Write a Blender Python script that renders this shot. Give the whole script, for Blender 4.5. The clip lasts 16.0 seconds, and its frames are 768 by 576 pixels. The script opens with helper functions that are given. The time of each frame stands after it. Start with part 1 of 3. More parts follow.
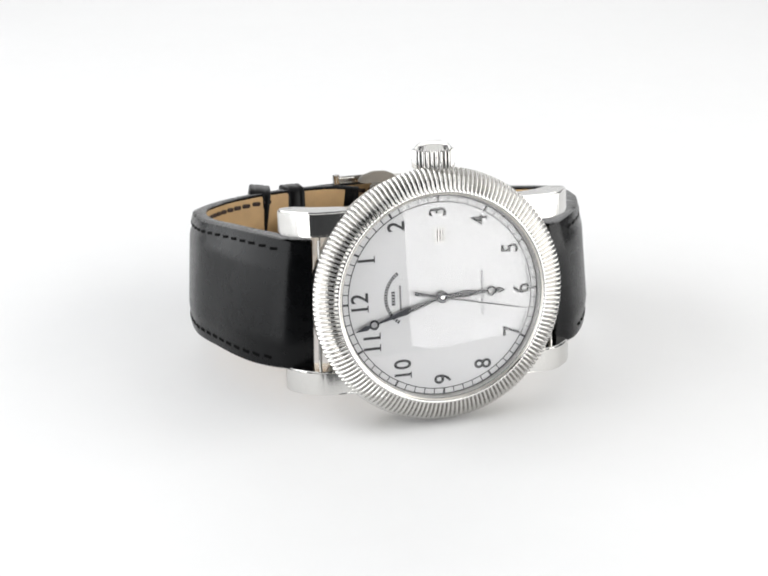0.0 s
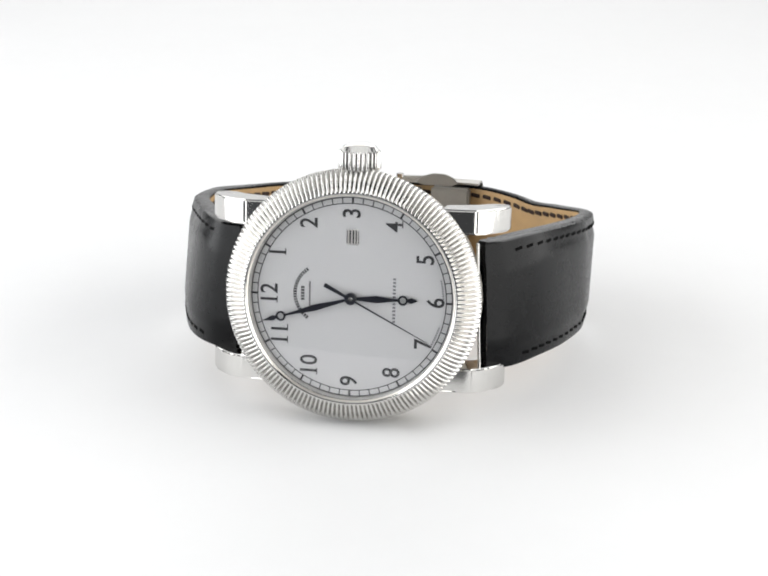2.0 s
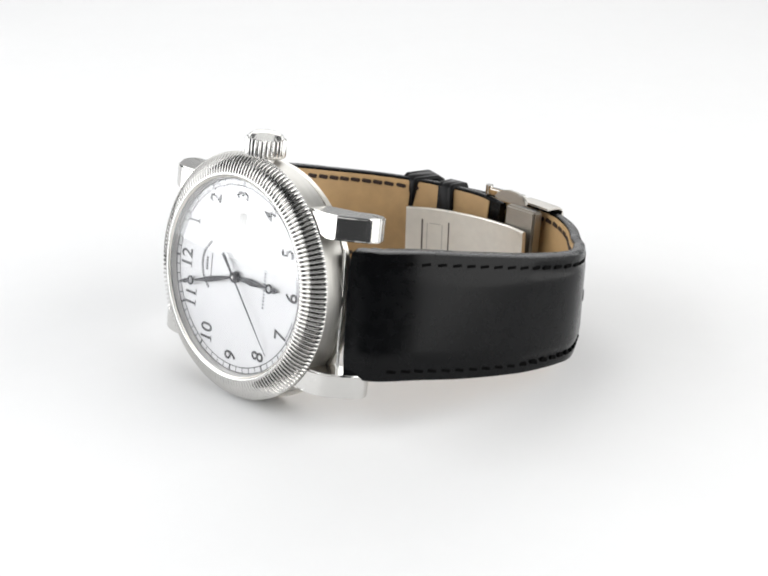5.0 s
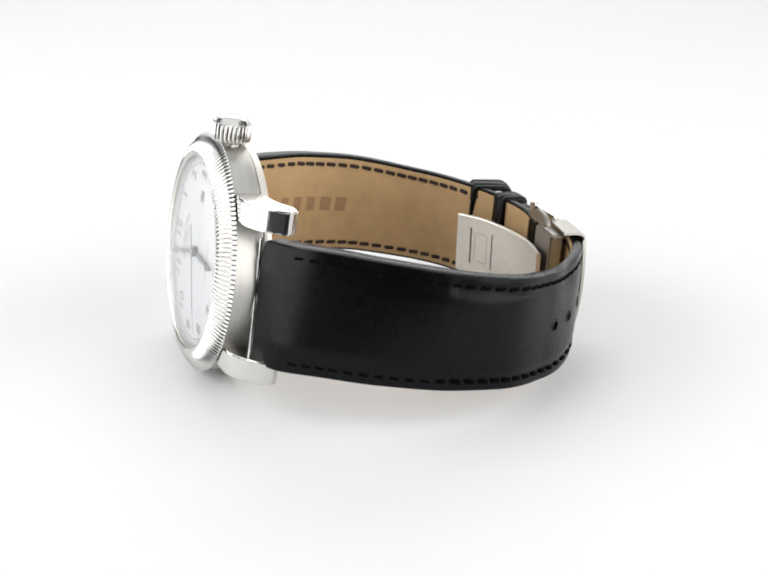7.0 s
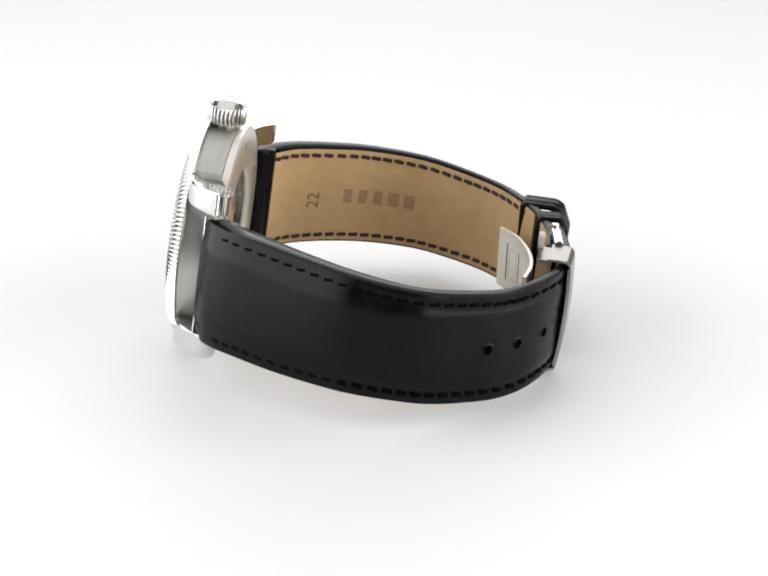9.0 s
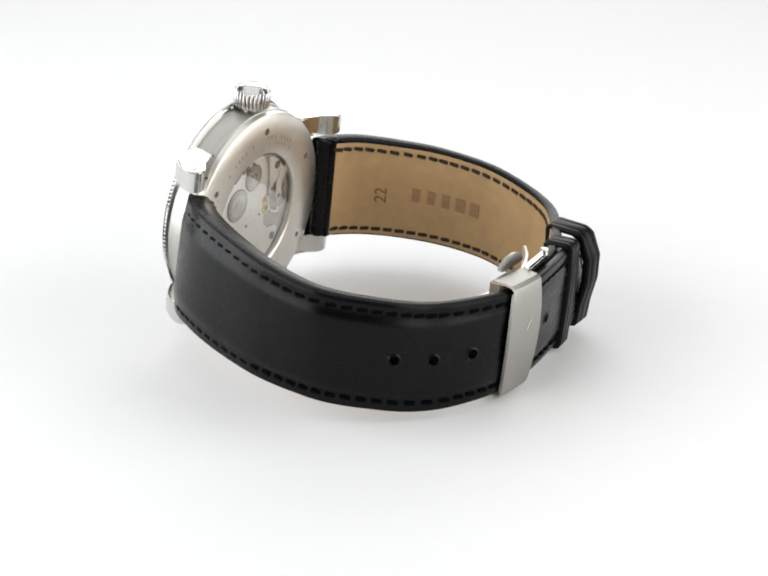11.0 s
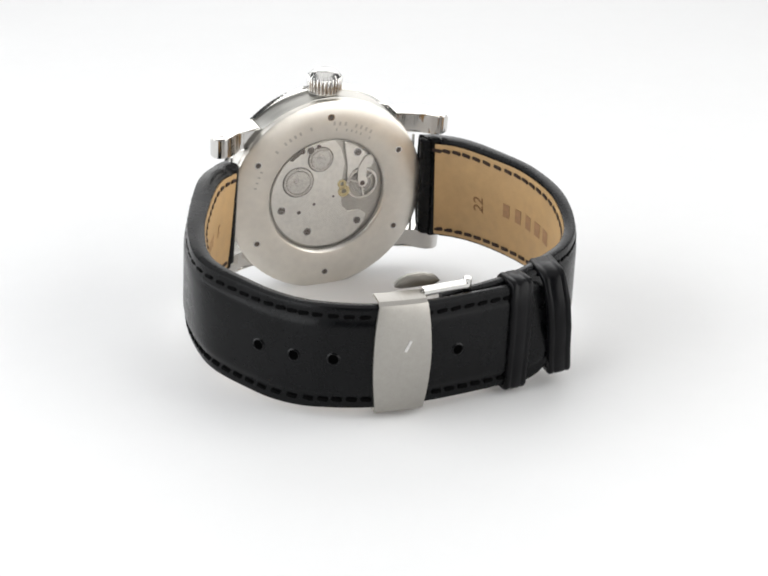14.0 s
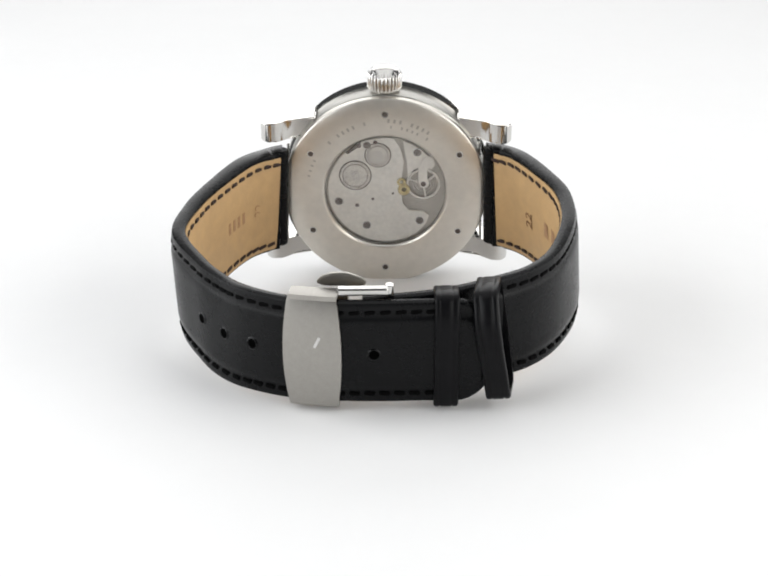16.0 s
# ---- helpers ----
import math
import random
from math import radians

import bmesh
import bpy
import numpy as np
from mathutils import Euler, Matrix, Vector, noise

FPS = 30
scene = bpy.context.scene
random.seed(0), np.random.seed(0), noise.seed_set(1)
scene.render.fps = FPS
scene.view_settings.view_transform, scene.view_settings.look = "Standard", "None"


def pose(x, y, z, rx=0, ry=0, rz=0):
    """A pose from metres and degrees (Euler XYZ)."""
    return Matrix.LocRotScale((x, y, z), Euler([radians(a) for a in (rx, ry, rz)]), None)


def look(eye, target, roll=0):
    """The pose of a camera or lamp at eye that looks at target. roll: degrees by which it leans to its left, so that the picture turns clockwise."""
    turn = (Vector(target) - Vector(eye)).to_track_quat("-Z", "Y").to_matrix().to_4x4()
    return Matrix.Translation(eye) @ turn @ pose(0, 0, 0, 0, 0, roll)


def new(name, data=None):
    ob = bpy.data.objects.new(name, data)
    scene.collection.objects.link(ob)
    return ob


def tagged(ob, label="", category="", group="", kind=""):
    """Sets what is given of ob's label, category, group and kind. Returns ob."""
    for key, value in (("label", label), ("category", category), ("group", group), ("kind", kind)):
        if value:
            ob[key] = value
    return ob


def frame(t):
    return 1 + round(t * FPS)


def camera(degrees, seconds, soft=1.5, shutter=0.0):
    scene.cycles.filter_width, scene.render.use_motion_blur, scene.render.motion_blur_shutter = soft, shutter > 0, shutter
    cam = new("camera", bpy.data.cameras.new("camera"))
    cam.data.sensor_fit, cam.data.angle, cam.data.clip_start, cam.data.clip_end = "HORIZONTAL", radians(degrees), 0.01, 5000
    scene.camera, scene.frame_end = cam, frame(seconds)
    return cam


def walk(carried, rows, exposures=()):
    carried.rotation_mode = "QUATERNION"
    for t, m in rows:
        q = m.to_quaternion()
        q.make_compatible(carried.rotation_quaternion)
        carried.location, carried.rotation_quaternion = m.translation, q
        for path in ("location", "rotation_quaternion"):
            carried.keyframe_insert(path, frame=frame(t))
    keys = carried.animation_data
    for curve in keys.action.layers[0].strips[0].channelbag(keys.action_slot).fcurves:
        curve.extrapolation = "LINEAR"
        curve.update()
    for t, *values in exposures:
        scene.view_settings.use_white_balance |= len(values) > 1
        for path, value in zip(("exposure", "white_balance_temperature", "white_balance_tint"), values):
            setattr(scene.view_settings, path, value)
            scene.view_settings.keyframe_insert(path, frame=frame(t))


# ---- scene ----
MM = 0.001
SPIN_MID = (-7.640175e-05, 2.252420e-04, 9.190263e-03, -2.731656e-02, -12.5557388, -78.0536677)


def turntable_angle(t):
    """Degrees of the turntable at t seconds, by its slightly uneven drive."""
    u, a = t - 8.0, 0.0
    for c in SPIN_MID:
        a = a * u + c
    return a


# ---- camera: on a tripod, still ----
cam = camera(30.168, 16.0, soft=2.0)
EYE = Matrix.Translation((0, -0.2545, 0.1093)) @ pose(0, 0, 0, 90 - 21.366, 0, 0) @ pose(0, 0, 0, 0, 0, -0.02)
walk(cam, [(0.0, EYE), (16.0, EYE)], exposures=[(0.0, 0.0), (16.0, 0.0)])

# ---- light: a small photo tent with softboxes, and a dim room behind the camera ----
world = bpy.data.worlds.new("room")
scene.world = world
world.use_nodes = True
world.node_tree.nodes["Background"].inputs[0].default_value = (0.93, 0.96, 1.0, 1)
world.node_tree.nodes["Background"].inputs[1].default_value = 0.07


def softbox(name, eye, target, sx, sy, watts, color=(1, 1, 1)):
    lamp = bpy.data.lights.new(name, "AREA")
    lamp.shape, lamp.size, lamp.size_y, lamp.energy, lamp.color = "RECTANGLE", sx, sy, watts, color
    ob = new(name, lamp)
    ob.matrix_world = look(eye, target)
    return ob


softbox("softbox_top", (0.0, 0.07, 0.62), (0, 0.04, 0), 0.75, 0.72, 1.8)
softbox("softbox_left", (-0.50, -0.21, 0.18), (0, -0.21, 0.17), 0.92, 0.70, 7.6, (0.97, 0.985, 1.0))
softbox("softbox_right", (0.50, -0.40, 0.18), (0, -0.40, 0.17), 1.20, 0.70, 8.8, (1.0, 0.995, 0.98))
softbox("softbox_back", (0.0, 0.80, 0.45), (0, 0.0, 0.05), 1.0, 0.6, 4.2)


# ---- materials ----
def material(name, color, rough=0.5, metal=0.0, spread=0.1, scale=300.0, bump=0.0, bump_scale=1500.0, coat=0.0, stretch=None, ior=1.5):
    """A surface whose colour and gloss vary at two scales, with fine relief."""
    m = bpy.data.materials.new(name)
    m.use_nodes = True
    nt = m.node_tree
    b = nt.nodes["Principled BSDF"]
    b.inputs["Metallic"].default_value, b.inputs["IOR"].default_value = metal, ior
    b.inputs["Coat Weight"].default_value, b.inputs["Coat Roughness"].default_value = coat, 0.12
    co = nt.nodes.new("ShaderNodeTexCoord")
    mp = nt.nodes.new("ShaderNodeMapping")
    mp.inputs["Scale"].default_value = stretch or (1, 1, 1)
    nt.links.new(co.outputs["Object"], mp.inputs["Vector"])
    fine, broad = nt.nodes.new("ShaderNodeTexNoise"), nt.nodes.new("ShaderNodeTexNoise")
    for nz, s in ((fine, scale * 5), (broad, scale)):
        nz.inputs["Scale"].default_value, nz.inputs["Detail"].default_value = s, 4
        nt.links.new(mp.outputs["Vector"], nz.inputs["Vector"])
    both = nt.nodes.new("ShaderNodeMath")
    both.operation = "ADD"
    nt.links.new(fine.outputs["Fac"], both.inputs[0]), nt.links.new(broad.outputs["Fac"], both.inputs[1])
    ramp = nt.nodes.new("ShaderNodeMapRange")
    ramp.inputs["From Min"].default_value, ramp.inputs["From Max"].default_value = 0.7, 1.3
    nt.links.new(both.outputs[0], ramp.inputs["Value"])
    mix = nt.nodes.new("ShaderNodeMix")
    mix.data_type = "RGBA"
    mix.inputs[6].default_value = (*[c * (1 - spread) for c in color], 1)
    mix.inputs[7].default_value = (*[min(1, c * (1 + spread)) for c in color], 1)
    nt.links.new(ramp.outputs[0], mix.inputs[0]), nt.links.new(mix.outputs[2], b.inputs["Base Color"])
    gloss = nt.nodes.new("ShaderNodeMapRange")
    gloss.inputs["To Min"].default_value, gloss.inputs["To Max"].default_value = rough * (1 - spread), rough * (1 + spread)
    nt.links.new(ramp.outputs[0], gloss.inputs["Value"]), nt.links.new(gloss.outputs[0], b.inputs["Roughness"])
    if bump:
        relief, nz = nt.nodes.new("ShaderNodeBump"), nt.nodes.new("ShaderNodeTexNoise")
        nz.inputs["Scale"].default_value, nz.inputs["Detail"].default_value = bump_scale, 3
        nt.links.new(mp.outputs["Vector"], nz.inputs["Vector"])
        relief.inputs["Strength"].default_value, relief.inputs["Distance"].default_value = bump, 0.0002
        nt.links.new(nz.outputs["Fac"], relief.inputs["Height"]), nt.links.new(relief.outputs[0], b.inputs["Normal"])
    return m


CARPET = material("dark_floor", (0.05, 0.05, 0.052), 0.8, 0, 0.2, 20)
PAINT = material("pale_table_paint", (0.55, 0.55, 0.54), 0.5, 0, 0.05, 40)
PAPER = material("white_paper", (0.77, 0.77, 0.77), 0.75, 0, 0.006, 30, 0.03, 900)
POLISHED = material("polished_steel", (0.64, 0.63, 0.61), 0.10, 1, 0.03, 200)
BRUSHED = material("brushed_steel", (0.49, 0.48, 0.452), 0.40, 1, 0.08, 60, 0.08, 500, stretch=(1, 1, 12))
SATIN = material("satin_steel", (0.74, 0.71, 0.655), 0.40, 1, 0.05, 120, 0.05, 2500)
CROWN_STEEL = material("crown_steel", (0.64, 0.63, 0.61), 0.2, 1, 0.05, 300)
CLASP_STEEL = material("clasp_steel", (0.37, 0.355, 0.328), 0.38, 1, 0.05, 60, 0.08, 700, stretch=(14, 14, 1))
LEATHER = material("black_leather", (0.0020, 0.0022, 0.0026), 0.27, 0, 0.20, 120, 0.06, 2200, ior=1.25)
EDGE = material("black_edge_paint", (0.003, 0.003, 0.0036), 0.34, 0, 0.2, 200, 0.1, 1500, ior=1.22)
LINING = material("tan_lining", (0.43, 0.278, 0.128), 0.62, 0, 0.10, 90, 0.25, 2600)
THREAD = material("black_thread", (0.0015, 0.0015, 0.0016), 0.8, 0, 0.3, 900, ior=1.12)
BROWN = material("dark_brown_thread", (0.022, 0.009, 0.006), 0.7, 0, 0.3, 900)
STAMP = material("stamped_print", (0.20, 0.10, 0.045), 0.7, 0, 0.2, 900)
FAINT = material("faint_stamp", (0.30, 0.17, 0.085), 0.7, 0, 0.2, 900)
DIAL = material("silvered_dial", (0.445, 0.445, 0.45), 0.40, 0.40, 0.015, 200, 0.04, 6000)
FLANGE = material("silver_flange", (0.62, 0.61, 0.59), 0.32, 0.8, 0.03, 200)
INK = material("black_print", (0.012, 0.012, 0.014), 0.5, 0, 0.1, 900)
GREY_INK = material("grey_print", (0.12, 0.12, 0.13), 0.5, 0, 0.1, 900)
BLUED = material("blued_steel", (0.0022, 0.0026, 0.0065), 0.30, 0.0, 0.1, 900)
MOVEMENT = material("nickel_plate", (0.74, 0.72, 0.675), 0.34, 0.9, 0.08, 250, 0.05, 3000)
WHEEL = material("sunray_wheel", (0.66, 0.64, 0.60), 0.24, 1, 0.10, 300)
BRASS = material("brass", (0.62, 0.52, 0.28), 0.25, 1, 0.08, 900)
# dark screws and spring; on notches, slots and sinks it paints their shade
DARK = material("dark_steel_and_recess_shade", (0.10, 0.085, 0.075), 0.45, 0.5, 0.2, 500)
# grained nickel, its colour darkened for the shade down in the movement
SHADED = material("shaded_grained_base_plate", (0.44, 0.42, 0.385), 0.4, 0.8, 0.15, 300, 0.1, 2500)
ENGRAVED = material("engraved_steel", (0.52, 0.50, 0.465), 0.35, 1, 0.1, 900)
PIT = material("hole_shade", (0.001, 0.001, 0.001), 0.9, 0, 0.2, 900, ior=1.05)
RUBY = material("jewel", (0.10, 0.075, 0.07), 0.2, 0, 0.2, 900)


def glass_material(name, ior):
    m = bpy.data.materials.new(name)
    m.use_nodes = True
    b = m.node_tree.nodes["Principled BSDF"]
    b.inputs["Base Color"].default_value = (1, 1, 1, 1)
    b.inputs["Roughness"].default_value = 0.0
    b.inputs["Transmission Weight"].default_value = 1.0
    b.inputs["IOR"].default_value = ior
    return m


GLASS = glass_material("window_glass", 1.50)
SAPPHIRE = glass_material("sapphire", 1.34)


# ---- building helpers; all lengths in mm ----
def part(name, bm, mat, parent, label="", smooth=True, sharp=35):
    """Links a bmesh, in mm, as one mesh object under its thing or part."""
    bmesh.ops.scale(bm, vec=(MM, MM, MM), verts=bm.verts)
    bmesh.ops.recalc_face_normals(bm, faces=bm.faces)
    if smooth:
        for f in bm.faces:
            f.smooth = True
        for e in bm.edges:
            if len(e.link_faces) == 2 and e.calc_face_angle(0) > radians(sharp):
                e.smooth = False
    me = bpy.data.meshes.new(name)
    bm.to_mesh(me)
    bm.free()
    me.materials.append(mat)
    ob = new(name, me)
    ob.parent = parent
    if label:
        ob["label"] = label
    return ob


def place(ob, m):
    """Puts a part at a pose given in mm."""
    m = m.copy()
    m.translation = m.translation * MM
    ob.matrix_basis = m
    return ob


def lathe(profile, n=96, closed=True, ripple=None, drop=0.0):
    """A turned body round the z axis; profile: (radius, z). ripple(k, i) adds to the radius."""
    bm = bmesh.new()
    rings = []
    for k, (r, z) in enumerate(profile):
        if r <= 1e-6:
            rings.append([bm.verts.new((0, 0, z))])
            continue
        ring = []
        for i in range(n):
            a, d = 2 * math.pi * i / n, ripple(k, i) if ripple else 0.0
            ring.append(bm.verts.new(((r + d) * math.cos(a), (r + d) * math.sin(a), z + d * drop)))
        rings.append(ring)
    pairs = list(zip(rings, rings[1:])) + ([(rings[-1], rings[0])] if closed else [])
    for a, b in pairs:
        for i in range(n):
            j = (i + 1) % n
            vs = [a[i % len(a)], a[j % len(a)], b[j % len(b)], b[i % len(b)]]
            vs = [v for k, v in enumerate(vs) if v not in vs[:k]]
            if len(vs) > 2:
                bm.faces.new(vs)
    return bm


def prism(outline, z0, z1, bevel=0.0, segments=2):
    """An upright slab over a flat outline (x, y)."""
    bm = bmesh.new()
    low = [bm.verts.new((x, y, z0)) for x, y in outline]
    high = [bm.verts.new((x, y, z1)) for x, y in outline]
    bm.faces.new(low[::-1]), bm.faces.new(high)
    for i in range(len(low)):
        j = (i + 1) % len(low)
        bm.faces.new((low[i], low[j], high[j], high[i]))
    if bevel:
        bmesh.ops.bevel(bm, geom=list(bm.edges), offset=bevel, segments=segments, affect="EDGES", clamp_overlap=True)
    return bm


def block(sx, sy, sz, bevel=0.1):
    return prism([(-sx / 2, -sy / 2), (sx / 2, -sy / 2), (sx / 2, sy / 2), (-sx / 2, sy / 2)], -sz / 2, sz / 2, bevel)


def disc(r, z0, z1, n=32, bevel=0.0):
    b = min(bevel, (z1 - z0) / 2)
    if b:
        return lathe([(0, z0), (r - b, z0), (r, z0 + b), (r, z1 - b), (r - b, z1), (0, z1)], n, False)
    return lathe([(0, z0), (r, z0), (r, z1), (0, z1)], n, False)


def writing(body, size, depth=0.02, bold=0.0):
    """A flat text, centred, as a bmesh in mm."""
    cu = bpy.data.curves.new("writing", "FONT")
    cu.body, cu.size, cu.align_x, cu.align_y, cu.extrude, cu.resolution_u = body, size, "CENTER", "CENTER", depth, 4
    cu.offset = bold
    ob = new("writing", cu)
    bpy.context.view_layer.update()
    me = bpy.data.meshes.new_from_object(ob.evaluated_get(bpy.context.evaluated_depsgraph_get()))
    bm = bmesh.new()
    bm.from_mesh(me)
    bpy.data.objects.remove(ob)
    bpy.data.curves.remove(cu)
    bpy.data.meshes.remove(me)
    return bm


def smooth_path(points, per=10):
    """A Catmull-Rom line through points of any number of values."""
    p = [np.array(q, float) for q in points]
    p = [2 * p[0] - p[1]] + p + [2 * p[-1] - p[-2]]
    out = []
    for a, b, c, d in zip(p, p[1:], p[2:], p[3:]):
        for k in range(per):
            t = k / per
            out.append(0.5 * (2 * b + (c - a) * t + (2 * a - 5 * b + 4 * c - d) * t**2 + (3 * b - a - 3 * c + d) * t**3))
    out.append(p[-2])
    return out


class Band:
    """A strap's way: points (x, y, z, half width, thickness, outward lean), on its outer face at mid width."""

    def __init__(self, points, outward):
        self.rows = smooth_path(points, 12)
        xy = np.array([r[:3] for r in self.rows])
        self.length = np.r_[0, np.cumsum(np.linalg.norm(np.diff(xy, axis=0), axis=1))]
        self.outward = outward

    def at(self, s):
        """Outer place, tangent, width way, outward normal, half width, thickness at s mm along."""
        s = min(max(s, 0), self.length[-1])
        row = np.array([np.interp(s, self.length, [r[k] for r in self.rows]) for k in range(6)])
        a, b = (np.array([np.interp(u, self.length, [r[k] for r in self.rows]) for k in range(3)]) for u in (max(s - 0.5, 0), min(s + 0.5, self.length[-1])))
        tan = Vector(b - a).normalized()
        lean = radians(row[5])
        side = Vector((tan.y, -tan.x, 0)).normalized() * self.outward
        wide = side * math.sin(lean) + Vector((0, 0, math.cos(lean)))
        wide = (wide - wide.dot(tan) * tan).normalized()
        out = tan.cross(wide) * self.outward
        return Vector(row[:3]), tan, wide, out.normalized(), row[3], row[4]

    def spot(self, s, v=0.0, off=0.0):
        """A pose on the band: x along it, y across it, z outward; off mm from the outer face."""
        p, tan, wide, out, hw, th = self.at(s)
        x = wide.cross(out)
        m = Matrix((x, wide, out)).transposed().to_4x4()
        m.translation = p + wide * v + out * off
        return m

    def sweep(self, s0, s1, section, step=1.0, narrow=None, slant=0.0):
        """section(s, half width, thickness): closed list of (across, outward). slant: how far the end is cut back per mm of depth."""
        bm = bmesh.new()
        n = max(2, int((s1 - s0) / step))
        rings = []
        for k in range(n + 1):
            s = s0 + (s1 - s0) * k / n
            p, tan, wide, out, hw, th = self.at(s)
            if narrow:
                hw = narrow(s, hw)
            back = slant * max(0.0, 1 - s / 9)
            rings.append([bm.verts.new(p + wide * v + out * w - tan * min(w, 0) * back) for v, w in section(s, hw, th)])
        for a, b in zip(rings, rings[1:]):
            for i in range(len(a)):
                j = (i + 1) % len(a)
                bm.faces.new((a[i], a[j], b[j], b[i]))
        bm.faces.new(rings[0]), bm.faces.new(rings[-1][::-1])
        return bm


# ---- the setting ----
def build_setting():
    bm = bmesh.new()
    rows = [(-0.105, 0.0)] + [(0.1 * k, 0.0) for k in range(7)]
    rows += [(0.65 + 0.45 * math.sin(a), 0.45 - 0.45 * math.cos(a)) for a in (0.2, 0.5, 0.8, 1.1, 1.4, math.pi / 2)] + [(1.1, 1.3)]
    left = [bm.verts.new((-215, y * 1000, z * 1000 - 0.45)) for y, z in rows]
    right = [bm.verts.new((215, y * 1000, z * 1000 - 0.45)) for y, z in rows]
    for i in range(len(rows) - 1):
        bm.faces.new((left[i], right[i], right[i + 1], left[i + 1]))
    ob = part("ground", bm, PAPER, None)
    tagged(ob, "seamless white paper sweep under the watch", "ground", kind="structure")
    ob = part("table", prism([(-220, -104), (220, -104), (220, 1000), (-220, 1000)], -26, -0.95), PAINT, None, smooth=False)
    tagged(ob, "pale painted studio table under the paper", "table", kind="structure")
    ob = part("floor", prism([(-3000, -3000), (3000, -3000), (3000, 3000), (-3000, 3000)], -790, -770), CARPET, None, smooth=False)
    tagged(ob, "dark grey studio floor below the paper", "floor", kind="structure")


build_setting()

# ---- the watch ----
watch = new("wristwatch")
watch.empty_display_size = 0.01
tagged(watch, "steel wristwatch with silver dial and black leather strap on white paper", "wristwatch")

AZ, EL = radians(-4.4), radians(8.8)
FRONT = Vector((math.sin(AZ) * math.cos(EL), -math.cos(AZ) * math.cos(EL), math.sin(EL)))
UP = (Vector((0, 0, 1)) - FRONT.z * FRONT).normalized()
CASE = Matrix((UP.cross(FRONT), UP, FRONT)).transposed().to_4x4()
CASE.translation = Vector((-2.45, -35.35, 21.7))  # mm: x to six o'clock, y to the crown, z out of the dial


def on_case(ob, m=None):
    return place(ob, CASE @ (m or Matrix()))


REAR = CASE @ Matrix.Translation((0.25, -0.8, -0.2))  # the case back sits a little low on the case


def child(ob, m):
    """Places a sub-part in its part's own space, in mm."""
    return place(ob, m)


def build_case():
    case_pose = Matrix.Translation((0.1, -0.35, 0))
    body = part("case", lathe([(18.6, 0.2), (20.5, -0.2), (20.85, -0.5), (20.85, -5.2), (20.75, -5.55), (20.4, -5.75), (17.5, -5.75), (17.5, 0.2)], 160), BRUSHED, watch, "brushed steel case middle")
    on_case(body, case_pose)
    for sx in (-1, 1):
        for sy in (-1, 1):
            side = [(14.5, -0.85), (18.4, -0.85), (20.2, -1.2), (21.9, -2.2), (23.3, -3.7), (24.4, -5.4)]
            side += [(23.45 + 1.95 * math.cos(radians(a)), -7.5 + 1.95 * math.sin(radians(a))) for a in range(30, -131, -20)]
            side += [(21.2, -8.3), (19.9, -7.2), (18.4, -6.3), (14.5, -5.6)]
            bm = prism([(x * sx, z) for x, z in side], -2.05, 2.05, 0.3, 3)
            lug = part("lug", bm, POLISHED, watch, "polished curved steel lug", sharp=28)
            on_case(lug, Matrix.Translation((0, sy * 13.4, 0)) @ pose(0, 0, 0, 90, 0, 0))
            pin = part("lug_screw", lathe([(0, -2.0), (1.15, -2.0), (1.3, -1.88), (1.3, 1.9), (1.15, 2.02), (0, 2.02)], 24, False), POLISHED, lug)
            child(pin, Matrix.Translation((sx * 23.7, -7.7, 0)))
            slot = part("slot", block(2.0, 0.4, 0.06, 0.02), DARK, lug)
            child(slot, Matrix.Translation((sx * 23.7, -7.7, 2.02 * (-sy))))
    # fluted bezel
    n = 160 * 6
    wave = [1.0, 0.6, 0.05, 0.0, 0.05, 0.6]
    depth = {4: 0.40, 5: 0.60, 6: 0.60, 7: 0.62, 8: 0.45, 9: 0.05}

    def ripple(k, i):
        return -depth.get(k, 0) * wave[i % 6]

    prof = [(17.5, 1.0), (17.55, 1.88), (17.75, 1.95), (18.0, 1.92), (18.25, 1.88), (19.15, 1.66), (20.1, 1.15), (20.95, 0.45), (21.5, -0.2), (21.6, -0.6), (20.9, -0.9), (17.5, -0.9)]
    bezel = part("bezel", lathe(prof, n, True, ripple, drop=0.7), POLISHED, watch, "polished steel bezel with coin-edge fluting", sharp=75)
    on_case(bezel)
    lip = part("bezel_lip", lathe([(17.22, 0.6), (17.26, 1.66), (17.49, 1.84), (17.49, 0.6)], 128), SATIN, watch, "satin steel lip round the crystal")
    on_case(lip)
    flange = part("flange", lathe([(17.24, 1.5), (16.95, 0.0), (17.24, 0.0)], 128), FLANGE, watch, "sloping silver ring round the dial", sharp=20)
    on_case(flange)
    dome = [(17.2 * math.sin(a) / math.sin(0.30), 0.55 * (1 - (a / 0.30) ** 2) + 1.6) for a in [0.30 * k / 14 for k in range(15)]]
    lens = [(r, z) for r, z in dome[::-1]] + [(r, z - 1.0) for r, z in dome]
    lens = [(max(r, 0), z) for r, z in lens]
    bm = lathe(lens[:15] + lens[15:], 96)
    crystal = part("crystal", bm, SAPPHIRE, watch, "clear domed sapphire crystal")
    on_case(crystal)
    crystal.visible_shadow = False
    # crown on the three o'clock side
    flutes = 28 * 6

